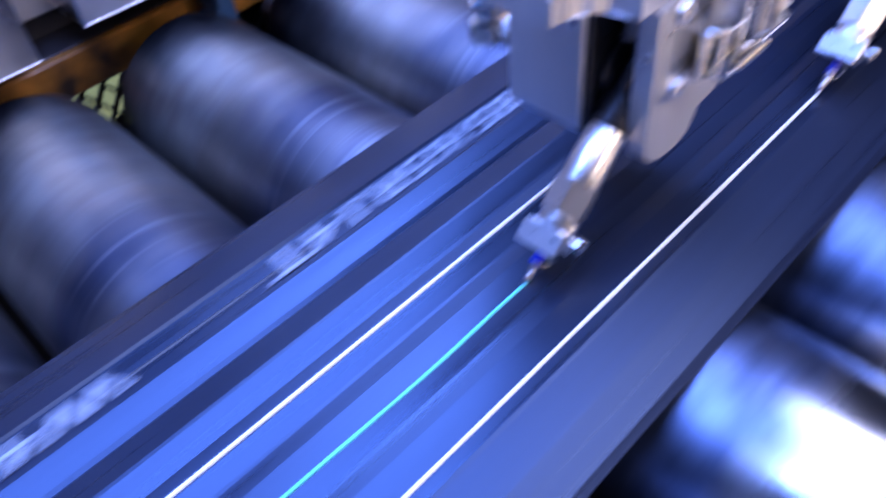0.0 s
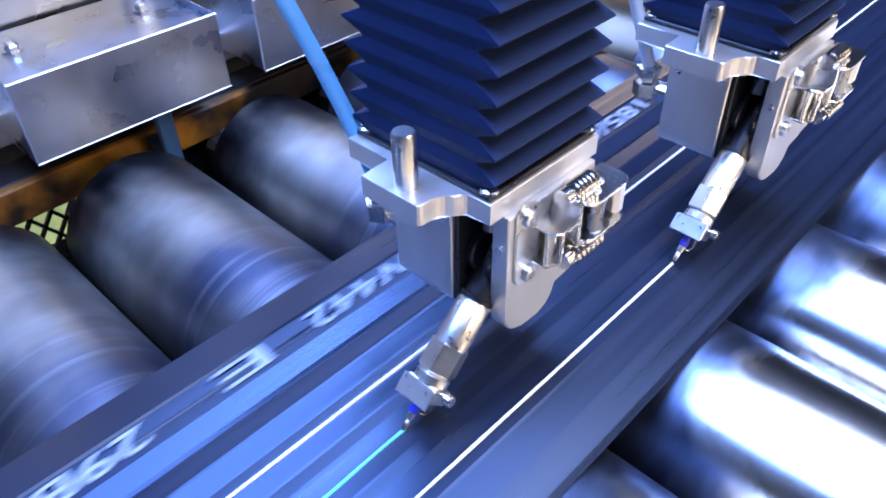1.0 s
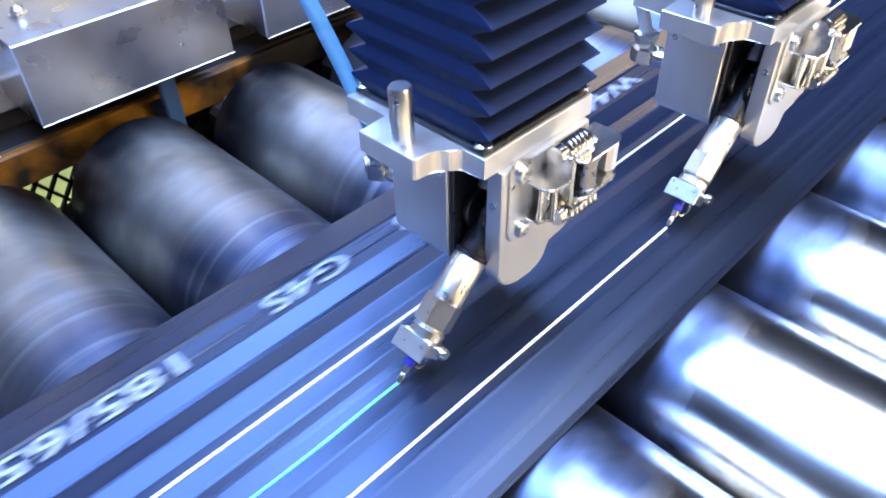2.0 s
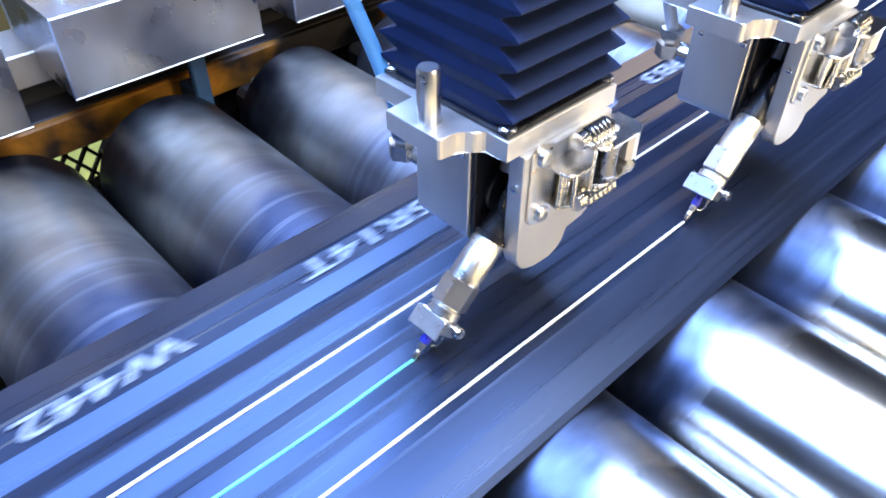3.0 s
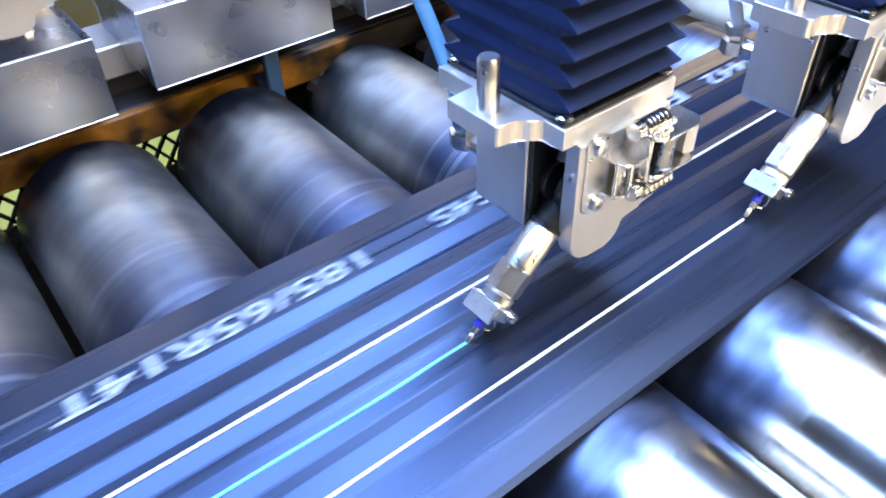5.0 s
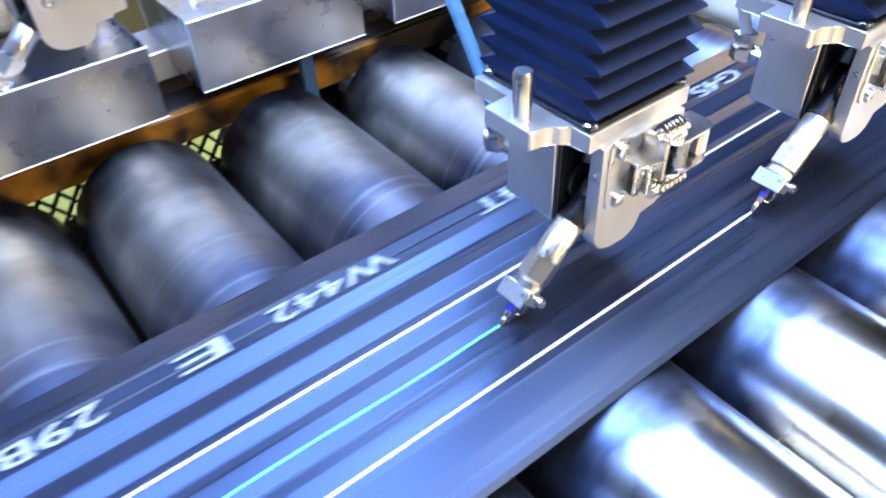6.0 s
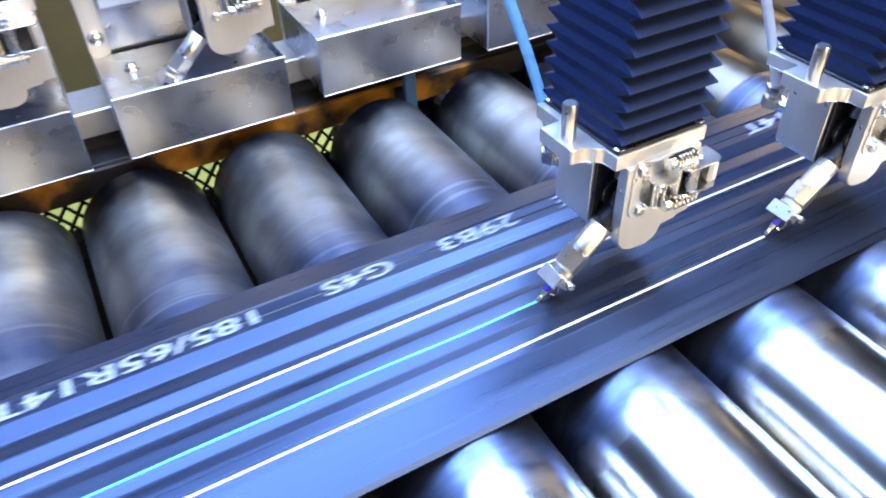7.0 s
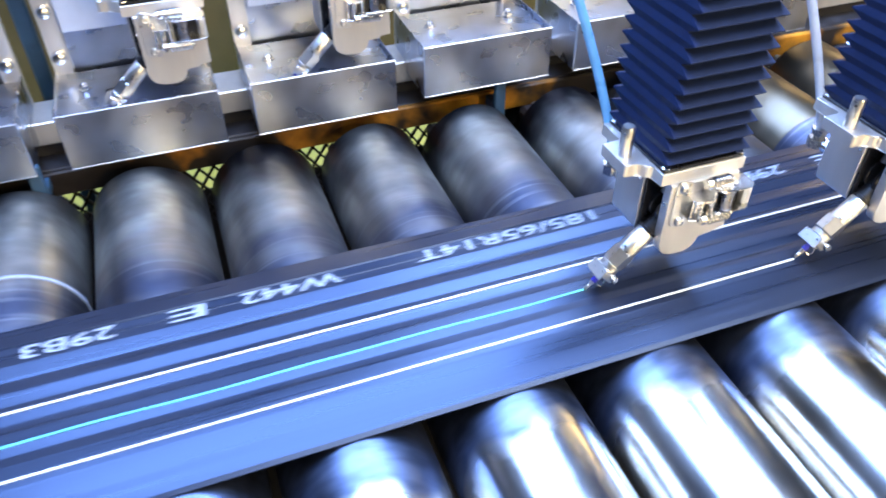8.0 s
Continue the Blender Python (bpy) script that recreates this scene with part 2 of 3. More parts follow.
def tube(bm, points, radius, seg=10):
    """A round tube along a run of points."""
    pts = [Vector(p) for p in points]
    rings = []
    for i, p in enumerate(pts):
        d = (pts[min(i + 1, len(pts) - 1)] - pts[max(i - 1, 0)]).normalized()
        q = d.to_track_quat("Z", "Y").to_matrix()
        rings.append([bm.verts.new(p + q @ Vector((radius * math.cos(2 * math.pi * k / seg), radius * math.sin(2 * math.pi * k / seg), 0))) for k in range(seg)])
    for a, c in zip(rings, rings[1:]):
        best = min(range(seg), key=lambda s: sum((a[k].co - c[(k + s) % seg].co).length for k in range(seg)))
        for k in range(seg):
            bm.faces.new((a[k], a[(k + 1) % seg], c[(k + 1 + best) % seg], c[(k + best) % seg]))
    bm.faces.new(rings[0][::-1])
    bm.faces.new(rings[-1])
    return bm


def arc(cx, cy, r, a0, a1, k=6):
    return [(cx + r * math.cos(radians(a0 + (a1 - a0) * i / k)), cy + r * math.sin(radians(a0 + (a1 - a0) * i / k))) for i in range(k + 1)]


XZ = Matrix(((1, 0, 0, 0), (0, 0, -1, 0), (0, 1, 0, 0), (0, 0, 0, 1)))  # local xy becomes world xz, depth towards -y

# ---- hall ----
hall = [("floor", (-9, 9, -7, 7, -0.2, 0.0), CONCRETE), ("ceiling", (-9, 9, -7, 7, 4.5, 4.7), WALL),
        ("wall_north", (-9, 9, 7, 7.2, -0.2, 4.7), WALL), ("wall_south", (-9, 9, -7.2, -7, -0.2, 4.7), WALL),
        ("wall_east", (9, 9.2, -7.2, 7.2, -0.2, 4.7), WALL), ("wall_west", (-9.2, -9, -7.2, 7.2, -0.2, 4.7), WALL)]
for name, dims, mat in hall:
    tagged(part(name, box(bmesh.new(), *dims), mat), "plain grey surface of the factory hall", name.split("_")[0], kind="structure")

# ---- conveyor ----
SPEED = 0.478
R_ROLL, TOP = 0.069, 0.988
AXIS = TOP - R_ROLL
PITCH, FIRST = 0.1455, -1.1275
ROLLERS = []


def build_rollers():
    first = thing("conveyor_roller", pose(FIRST, 0, AXIS), "worn steel conveyor roller turning under the rubber strip", "roller", "rollers of the conveyor")
    to_y = Matrix(((1, 0, 0, 0), (0, 0, 1, 0), (0, -1, 0, 0), (0, 0, 0, 1)))
    bm = bmesh.new()
    lathe(bm, [(R_ROLL - 0.004, -0.75), (R_ROLL, -0.746), (R_ROLL, 0.396), (R_ROLL - 0.004, 0.400)], to_y, 64)
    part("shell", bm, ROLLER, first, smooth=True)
    for name, y0, y1, r in (("journal", 0.400, 0.425, 0.020), ("journal", -0.80, -0.75, 0.020)):
        bm = bmesh.new()
        lathe(bm, [(r, y0), (r, y1)], to_y, 20)
        part(name, bm, DARK_STEEL, first, "greasy dark shaft end", smooth=True)
    bm = bmesh.new()
    lathe(bm, [(R_ROLL - 0.006, 0.4005), (R_ROLL - 0.006, 0.403), (0.03, 0.4035)], to_y, 40)
    part("end_cap", bm, DARK_STEEL, first, "greasy dark end cap", smooth=True)
    ROLLERS.append(first)
    for i in range(1, 23):
        ROLLERS.append(copy_thing(first, pose(FIRST + PITCH * i, 0, AXIS)))
    # Added thin shells recolour the far part of these rollers.
    for k, roller in enumerate(ROLLERS[10:]):
        bm = bmesh.new()
        edge = 0.152 if k == 0 else 0.205
        lathe(bm, [(R_ROLL + 0.0002, edge), (R_ROLL + 0.0009, edge + 0.001), (R_ROLL + 0.0009, 0.394), (R_ROLL + 0.0002, 0.395)], to_y, 56)
        if k == 0:
            part("sleeve", bm, DARK_STEEL, roller, "thin black shell over the far part of the roller", smooth=True)
        else:
            part("sleeve", bm, BROWN_STEEL, roller, "thin brown steel shell over the far part of the roller", smooth=True)
    # Thin ring laid on for a bright scratch round the shell.
    ring = bmesh.new()
    lathe(ring, [(R_ROLL + 0.0003, 0.232), (R_ROLL + 0.0012, 0.2325), (R_ROLL + 0.0012, 0.2365), (R_ROLL + 0.0003, 0.237)], to_y, 64)
    part("tape_ring", ring, MARK, ROLLERS[4], "thin white ring round the roller", smooth=True)


build_rollers()


def build_frame():
    """Side rails, bearing blocks, guard mesh and struts at the far ends of the rollers."""
    far = thing("conveyor_beam", pose(0.35, 0.436, 0), "rusty orange steel angle beam behind the rollers", "beam")
    bm = bmesh.new()
    box(bm, -1.75, 1.9, 0.0, 0.010, 0.944, 0.978, 0.002)
    part("upright_flange", bm, RUSTY, far)
    bm = bmesh.new()
    box(bm, -1.75, 1.9, 0.010, 0.070, 0.968, 0.978, 0.002)
    part("top_flange", bm, DARK_STEEL, far, "dark top flange")
    for x in (-1.7, 0.1, 1.85):
        bm = bmesh.new()
        box(bm, x - 0.03, x + 0.03, 0.012, 0.070, 0.0, 0.967, 0.003)
        part("leg", bm, BLUE_STEEL, far)
    near = thing("conveyor_rail", pose(0.35, -0.82, 0), "dark painted steel rail carrying the rollers", "rail")
    bm = bmesh.new()
    box(bm, -1.75, 1.9, -0.02, 0.02, 0.86, 0.98, 0.004)
    part("web", bm, BLUE_STEEL, near)
    for x in (-1.7, 1.85):
        bm = bmesh.new()
        box(bm, x - 0.04, x + 0.04, -0.02, 0.02, 0.0, 0.859, 0.003)
        part("leg", bm, BLUE_STEEL, near)
    first = None
    for i in range(23):
        m = pose(FIRST + PITCH * i, 0.425, AXIS)
        if first:
            copy_thing(first, m)
            continue
        first = thing("bearing_block", m, "greasy dark bearing block at a roller end", "bearing", "bearings of the rollers")
        bm = bmesh.new()
        box(bm, -0.050, 0.050, -0.018, 0.0105, -0.050, 0.030, 0.006)
        part("housing", bm, DARK_STEEL, first)
        for dx in (-0.030, 0.030):
            bm = bmesh.new()
            lathe(bm, [(0.006, -0.002), (0.006, 0.004), (0.004, 0.006)], pose(dx, -0.006, 0.032), 6)
            part("bolt", bm, SHEET, first, "small steel bolt head")
    for x in (-0.515, -0.065 + 0.152, 0.395):
        s = thing("strut", pose(x, 0.405, 0), "dull blue painted flat steel strut below the trays", "strut", "blue struts")
        bm = bmesh.new()
        box(bm, -0.008, 0.008, -0.004, 0.004, 0.86, 1.012, 0.0015)
        part("bar", bm, BLUE_STEEL, s)
        bm = bmesh.new()
        box(bm, -0.008, 0.008, 0.004, 0.031, 0.960, 0.975, 0.001)
        part("lug", bm, BLUE_STEEL, s)
    guard = thing("guard_mesh", pose(0, 0.452, 0), "black expanded metal mesh guard below the beam", "mesh guard")
    bm = bmesh.new()
    step, z0, z1 = 0.0195, 0.84, 0.985
    rise = 0.0270
    cols = int(2.6 / step)
    for i in range(cols):
        x = -1.2 + i * step
        for j in range(int((z1 - z0) / rise)):
            z = z0 + j * rise
            for sgn in (1, -1):
                xa, xb = (x, x + step) if sgn > 0 else (x + step, x)
                a, c = Vector((xa, 0, z)), Vector((xb, 0, z + rise))
                d = (c - a).normalized()
                side = Vector((d.z, 0, -d.x)) * 0.0015
                y = Vector((0, 0.002, 0))
                v = [bm.verts.new(p) for p in (a - side - y, a + side - y, c + side - y, c - side - y, a - side + y, a + side + y, c + side + y, c - side + y)]
                for f in ((0, 1, 2, 3), (4, 7, 6, 5), (0, 4, 5, 1), (1, 5, 6, 2), (2, 6, 7, 3), (3, 7, 4, 0)):
                    bm.faces.new([v[k] for k in f])
    tagged(part("expanded_metal", bm, BLACK, guard), kind="stuff")
    # Dark sheet added in place of the shade in the roller gaps.
    bm = bmesh.new()
    box(bm, -1.2, 1.4, 0.003, 0.006, 0.55, 0.898, 0.001)
    part("skirt", bm, DARK_STEEL, guard, "dark sheet added behind the roller gaps")
    # Added dark plate: hides the yellow deck along this stretch of mesh.
    bm = bmesh.new()
    box(bm, 0.02, 1.4, 0.0065, 0.0090, 0.60, 0.962, 0.001)
    part("blanking_plate", bm, DARK_STEEL, guard, "dark plate added to hide the yellow deck behind the mesh")
    back = thing("yellow_deck", pose(0, 0.50, 0), "yellow-green painted machine deck behind the mesh guard", "deck")
    bm = bmesh.new()
    box(bm, -1.3, 1.6, 0, 0.64, 0.62, 0.64, 0.002)
    part("sheet", bm, YELLOW, back)
    for x in (-1.2, 1.5):
        bm = bmesh.new()
        box(bm, x - 0.03, x + 0.03, 0.3, 0.36, 0.0, 0.619, 0.002)
        part("leg", bm, BLUE_STEEL, back)
    rear = thing("machine_cabinet", pose(0, 1.15, 0), "olive painted machine cabinet wall behind the marking units", "panel")
    bm = bmesh.new()
    box(bm, -2.2, 2.4, 0, 0.03, 0.0, 1.9, 0.004)
    part("sheet", bm, OLIVE, rear)


build_frame()

# ---- rubber strip ----
# half profile of the strip's upper side: (y, height over the base plane)
PROFILE = [(0.148, -0.0105), (0.146, -0.0070), (0.116, -0.0008), (0.1145, 0.0010), (0.113, -0.0002), (0.102, 0.0000), (0.101, 0.0007), (0.100, 0.0),
           (0.090, 0.0006), (0.076, -0.0012), (0.0735, -0.0022), (0.072, -0.0012), (0.058, 0.0012), (0.056, 0.0012), (0.045, -0.0004),
           (0.043, -0.0006), (0.037, 0.0000), (0.033, 0.0000), (0.023, -0.0012), (0.021, -0.0012), (0.013, -0.0002), (0.003, 0.0),
           (-0.001, 0.0), (-0.010, -0.0013), (-0.012, -0.0012), (-0.020, -0.0002), (-0.030, 0.0), (-0.035, 0.0), (-0.042, -0.0003),
           (-0.044, -0.0008), (-0.062, -0.0042), (-0.080, -0.0085), (-0.084, -0.0105)]
TEXTS = [("29B3", -0.513, -0.433), ("E", -0.385, -0.352), ("W442", -0.317, -0.220), ("185/65R14T", -0.138, 0.066), ("G4S", 0.127, 0.190)]
PERIOD = 0.753


def loose_letters(me):
    """One mesh for each loose piece of me."""
    bm = bmesh.new()
    bm.from_mesh(me)
    bmesh.ops.remove_doubles(bm, verts=bm.verts, dist=1e-6)
    left, out = set(bm.verts), []
    while left:
        todo, island = [min(left, key=lambda v: v.co.x)], set()
        while todo:
            v = todo.pop()
            if v not in island:
                island.add(v)
                todo += [e.other_vert(v) for e in v.link_edges]
        left -= island
        one = bmesh.new()
        twin = {v: one.verts.new(v.co) for v in island}
        for f in bm.faces:
            if f.verts[0] in island:
                one.faces.new([twin[v] for v in f.verts])
        more = bmesh.ops.duplicate(one, geom=list(one.verts) + list(one.edges) + list(one.faces))
        for v in more["geom"]:
            if isinstance(v, bmesh.types.BMVert):
                v.co += Vector((0.0011, 0.0003, 0.00008))
        piece = bpy.data.meshes.new("printed_letter")
        one.to_mesh(piece)
        one.free()
        out.append(piece)
    bm.free()
    return out


def build_strip():
    strip = thing("rubber_strip", pose(0, 0, 1.0), "long black extruded tread rubber strip with printed white marks", "rubber strip")
    bm = bmesh.new()
    xs = [-1.7 + 0.05 * i for i in range(170)]
    full = PROFILE + [(-0.080, -0.0118), (0.144, -0.0118)]
    rows = [[bm.verts.new((x, y, z)) for y, z in full] for x in xs]
    k = len(full)
    for a, c in zip(rows, rows[1:]):
        for i in range(k):
            bm.faces.new((a[i], a[(i + 1) % k], c[(i + 1) % k], c[i]))
    bm.faces.new(rows[0])
    bm.faces.new(rows[-1][::-1])
    part("tread", bm, RUBBER, strip)
    start = SPEED * 8.0
    for body, lo, hi in TEXTS:
        data = bpy.data.curves.new("mark", "FONT")
        data.body, data.size, data.extrude, data.offset = body, 0.022, 0.0002, 0.0
        data.align_x, data.align_y = "CENTER", "CENTER"
        ob = new("mark", data)
        bpy.context.view_layer.update()
        me = bpy.data.meshes.new_from_object(ob.evaluated_get(bpy.context.evaluated_depsgraph_get()))
        bpy.data.objects.remove(ob)
        co = np.empty(len(me.vertices) * 3)
        me.vertices.foreach_get("co", co)
        co = co.reshape(-1, 3)
        co[:, :2] -= (co[:, :2].max(0) + co[:, :2].min(0)) / 2
        co[:, 0] *= (hi - lo) / np.ptp(co[:, 0])
        co[:, 1] *= 0.0165 / np.ptp(co[:, 1])
        me.vertices.foreach_set("co", co.ravel())
        me.update()
        for letter in loose_letters(me):
            letter.materials.append(MARK)
            for n in range(-6, 5):
                mark = new("printed_letter", letter)
                mark.parent = strip
                mark.matrix_basis = pose((lo + hi) / 2 + start + PERIOD * (n - 1), 0.1025, 0.0009, 0, 0, 180)
    return strip


STRIP = build_strip()


def paint_line(name, x0, x1, y, mat, label, wave=0.0):
    bm = bmesh.new()
    n = int((x1 - x0) / 0.01)
    rows = []
    for i in range(n + 1):
        x = x0 + (x1 - x0) * i / n
        d = wave * (math.sin(x * 23) + 0.6 * math.sin(x * 41 + 1)) * min(1, (x1 - x) / 0.05)
        w = 0.00098 + 0.0002 * noise.noise(Vector((x * 30, y, 0)))
        rows.append([bm.verts.new((x, y + d + s * w, z)) for s, z in ((-1, 0.0), (-0.7, 0.0009), (0.7, 0.0009), (1, 0.0))])
    for a, c in zip(rows, rows[1:]):
        for i in range(4):
            bm.faces.new((a[i], a[(i + 1) % 4], c[(i + 1) % 4], c[i]))
    bm.faces.new(rows[0])
    bm.faces.new(rows[-1][::-1])
    ob = part(name, bm, mat, None, smooth=True)
    ob.location = (0, 0, 1.0)
    tagged(ob, label, "paint line")


paint_line("white_line", -1.7, 1.6, 0.035, WHITE_PAINT, "thin wet white paint line along the rubber strip")
paint_line("white_line", -1.7, 0.2215, -0.035, WHITE_PAINT, "thin wet white paint line running from a nozzle")
paint_line("cyan_line", -1.7, 0.0005, 0.0, CYAN_PAINT, "thin wet cyan paint line running from a nozzle", 0.0006)


# ---- marking heads ----
def build_head(name, m, hose_mat, hose_label, height, group):
    """A marking head: its origin is where the needle touches the strip."""
    h = thing(name, m, "aluminium paint marking head under black square bellows", "marking head", group)
    # clamp plate with the step in its front edge
    outline = [(0.027, 0.049), (0.027, 0.012)] + arc(0.030, 0.012, 0.003, 180, 270, 3) + arc(0.036, 0.000, 0.009, 90, 30, 4) + arc(0.0505, 0.0085, 0.008, 210, 262, 4) \
        + [(0.0505, -0.0005), (0.0505, -0.015), (0.137, -0.015), (0.137, 0.081), (0.046, 0.081), (0.046, 0.049)]
    part("plate", prism(bmesh.new(), outline, pose(0, 0, 0.1195), 0.0125, 0.0006), ALU, h)
    bm = bmesh.new()
    lathe(bm, [(0.0060, 0.132), (0.0060, 0.1605), (0.0052, 0.162)], pose(0.036, 0.026, 0), 28)
    part("pin", bm, SATIN, h, "upright steel dowel pin", smooth=True)
    # cheeks
    side = arc(0.060, 0.056, 0.007, 180, 270, 4) + [(0.130, 0.049), (0.130, 0.1195), (0.053, 0.1195)]
    part("cheek", prism(bmesh.new(), side, pose(0, 0.056, 0) @ XZ, 0.043, 0.0007), ALU, h)
    flap = [(0.0605, 0.1195)] + arc(0.0765, 0.0535, 0.016, 180, 270, 7) + arc(0.090, 0.0505, 0.0135, 270, 360, 6) \
        + [(0.1035, 0.0525), (0.119, 0.0525), (0.119, 0.056), (0.132, 0.056), (0.132, 0.1195)]
    part("flap", prism(bmesh.new(), flap, pose(0, -0.008, 0) @ XZ, 0.0105, 0.0008), ALU, h, "cream-lit aluminium side flap")
    for x, y, z in ((0.0528, 0.049, 0.105), (0.0528, 0.018, 0.108), (0.0600, -0.0135, 0.098)):
        bm = bmesh.new()
        lathe(bm, [(0.0022, -0.003), (0.0022, 0.0006), (0.0014, 0.001)], pose(x, y, z, 0, -90, 0), 14)
        part("set_screw", bm, STEEL, h, smooth=True)
    # Black block in the slot stands in for the shade inside it.
    bm = bmesh.new()
    box(bm, 0.088, 0.128, -0.0075, 0.0125, 0.052, 0.119, 0.001)
    part("core", bm, BLACK, h, "black block painting in the dark recess between the cheeks")
    # Black plate added to darken the cheek's inner face.
    bm = bmesh.new()
    box(bm, 0.0545, 0.0875, 0.0095, 0.0128, 0.0515, 0.119, 0.0006)
    part("liner", bm, BLACK, h, "black plate added on the cheek's inner side")
    for y in (-0.0045, 0.0075):
        bm = bmesh.new()
        lathe(bm, [(0.013, 0), (0.014, 0.001), (0.014, 0.0035), (0.013, 0.0045)], pose(0.074, y + 0.002, 0.081, 90, 0, 0), 28)
        part("disc", bm, BLACK, h, "black plastic disc", smooth=True)
    bm = bmesh.new()
    lathe(bm, [(0.0045, 0), (0.0045, 0.016)], pose(0.070, 0.001, 0.098, 0, 22, 0), 14)
    part("valve_stem", bm, SHEET, h, smooth=True)
    # latch with springs on the flap
    bm = bmesh.new()
    prism(bm, arc(0.0755, 0.0785, 0.0055, 180, 270, 4) + arc(0.0840, 0.0765, 0.0045, 270, 360, 4) + arc(0.0840, 0.1170, 0.0045, 0, 90, 4) + arc(0.0755, 0.1190, 0.0055, 90, 180, 4), pose(0, -0.0186, 0) @ XZ, 0.0018, 0.0005)
    latch = part("latch", bm, SATIN, h, "chromed spring latch")
    latch.location.x = -0.005
    for z in (0.116, 0.079):
        bm = bmesh.new()
        lathe(bm, [(0.0050, 0.0), (0.0050, 0.0018), (0.0041, 0.0032), (0.0024, 0.0036), (0.0021, 0.0014)], pose(0.0775 + (0.116 - z) * 0.06, -0.0202, z, 90, 0, 0), 20)
        part("screw_head", bm, SATIN, latch, smooth=True)
    bm = bmesh.new()
    prism(bm, [(0.088, -0.0186), (0.088, -0.028)] + arc(0.094, -0.030, 0.006, 180, 270, 4) + [(0.107, -0.037), (0.107, -0.0186)], pose(0, 0, 0.1120), 0.0016, 0.0004)
    prism(bm, [(0.088, -0.0186), (0.088, -0.030), (0.098, -0.034), (0.105, -0.0300), (0.105, -0.0186)], pose(0, 0, 0.0895), 0.0016, 0.0004)
    box(bm, 0.1045, 0.1070, -0.0370, -0.0186, 0.090, 0.1235, 0.0006)
    part("hinge_leaf", bm, STEEL, latch)
    bm = bmesh.new()
    lathe(bm, [(0.0036, 0.0911), (0.0036, 0.1120)], pose(0.0985, -0.0250, 0), 18)
    part("hinge_barrel", bm, STEEL, latch, smooth=True)
    for x, y in ((0.0905, -0.0285), (0.0965, -0.0330)):
        bm = bmesh.new()
        lathe(bm, [(0.0014, 0.0900), (0.0014, 0.1125), (0.0008, 0.1132)], pose(x, y, 0), 12)
        part("hinge_pin", bm, STEEL, latch, smooth=True)
    for z in (0.0985, 0.1215):
        bm = bmesh.new()
        prism(bm, [(0.108, -0.0190), (0.108, -0.034)] + arc(0.1150, -0.034, 0.007, 180, 270, 4) + arc(0.1375, -0.033, 0.008, 270, 350, 4) + [(0.1455, -0.020)], pose(0, 0, z), 0.0018, 0.0004)
        part("bracket", bm, STEEL, latch)
    bm = bmesh.new()
    box(bm, 0.1360, 0.1450, -0.0385, -0.0200, 0.1003, 0.1215, 0.0025)
    part("end_block", bm, ALU, latch, "cream-lit aluminium end block")
    bm = bmesh.new()
    lathe(bm, [(0.0066, 0.1003), (0.0066, 0.1018), (0.0056, 0.1022), (0.0056, 0.1192), (0.0066, 0.1197), (0.0066, 0.1215)], pose(0.1200, -0.0345, 0), 24)
    part("drum", bm, DARK_CHROME, latch, "dark drum with bright rims", smooth=True)
    for x, y in ((0.122, -0.034), (0.130, -0.030)):
        bm = bmesh.new()
        lathe(bm, [(0.0024, 0.1233), (0.0022, 0.1243), (0.0010, 0.1247)], pose(x, y, 0), 14)
        part("rivet", bm, SATIN, latch, smooth=True)
    # Black block added as the dark interior of the bracket.
    bm = bmesh.new()
    box(bm, 0.110, 0.1355, -0.0310, -0.0190, 0.1004, 0.1213)
    part("pad", bm, BLACK, latch)
    for z, x0, y0, run, coil in ((0.1285, 0.1035, -0.0300, 0.0190, 0.0048), (0.0930, 0.102, -0.0345, 0.0240, 0.0052)):
        bm = bmesh.new()
        pts = [(x0 + run * i / 72, y0 + coil * math.cos(2 * math.pi * i / 12), z + coil * math.sin(2 * math.pi * i / 12)) for i in range(73)]
        tube(bm, pts, 0.0013, 6)
        part("spring", bm, STEEL, latch, "coiled steel spring", smooth=True)
        bm = bmesh.new()
        lathe(bm, [(0.0024, -0.006), (0.0024, run + 0.003)], pose(x0, y0, z, 0, 90, 0), 12)
        lathe(bm, [(0.0050, -0.0062), (0.0050, -0.0015)], pose(x0, y0, z, 0, 90, 0), 16)
        part("spring_rod", bm, STEEL, latch, smooth=True)
    for piece in latch.children:
        if not piece.name.startswith("screw_head"):
            piece.location = (-0.006, 0, -0.005)
    # nozzle arm
    a = pose(0.0, 0, 0.0022, 0, 46.5, 0)
    noz = part("barrel", lathe(bmesh.new(), [(0.0080, 0.050), (0.0098, 0.0515), (0.0098, 0.0785), (0.0088, 0.080)], a, 32), SATIN, h, "bright nozzle barrel", smooth=True)
    bm = bmesh.new()
    lathe(bm, [(0.0100, 0.035), (0.0112, 0.0362), (0.0112, 0.0520), (0.0100, 0.0532)], a @ pose(0, 0, 0, 0, 0, 12), 6)
    part("hex_nut", bm, SATIN, noz)
    bm = bmesh.new()
    lathe(bm, [(0.0088, 0.0795), (0.0100, 0.0800), (0.0100, 0.0825), (0.0086, 0.083)], a, 28)
    part("seal_ring", bm, BLACK, noz, "dark seal ring", smooth=True)
    bm = bmesh.new()
    lathe(bm, [(0.0086, 0.083), (0.0086, 0.118)], a, 24)
    part("valve_body", bm, BLACK, noz, "black valve body", smooth=True)
    # Small dark block paints in the shade of the clamp's notch.
    bm = bmesh.new()
    box(bm, -0.0082, -0.0050, -0.0060, 0.0030, 0.0262, 0.0335, 0.0006, a)
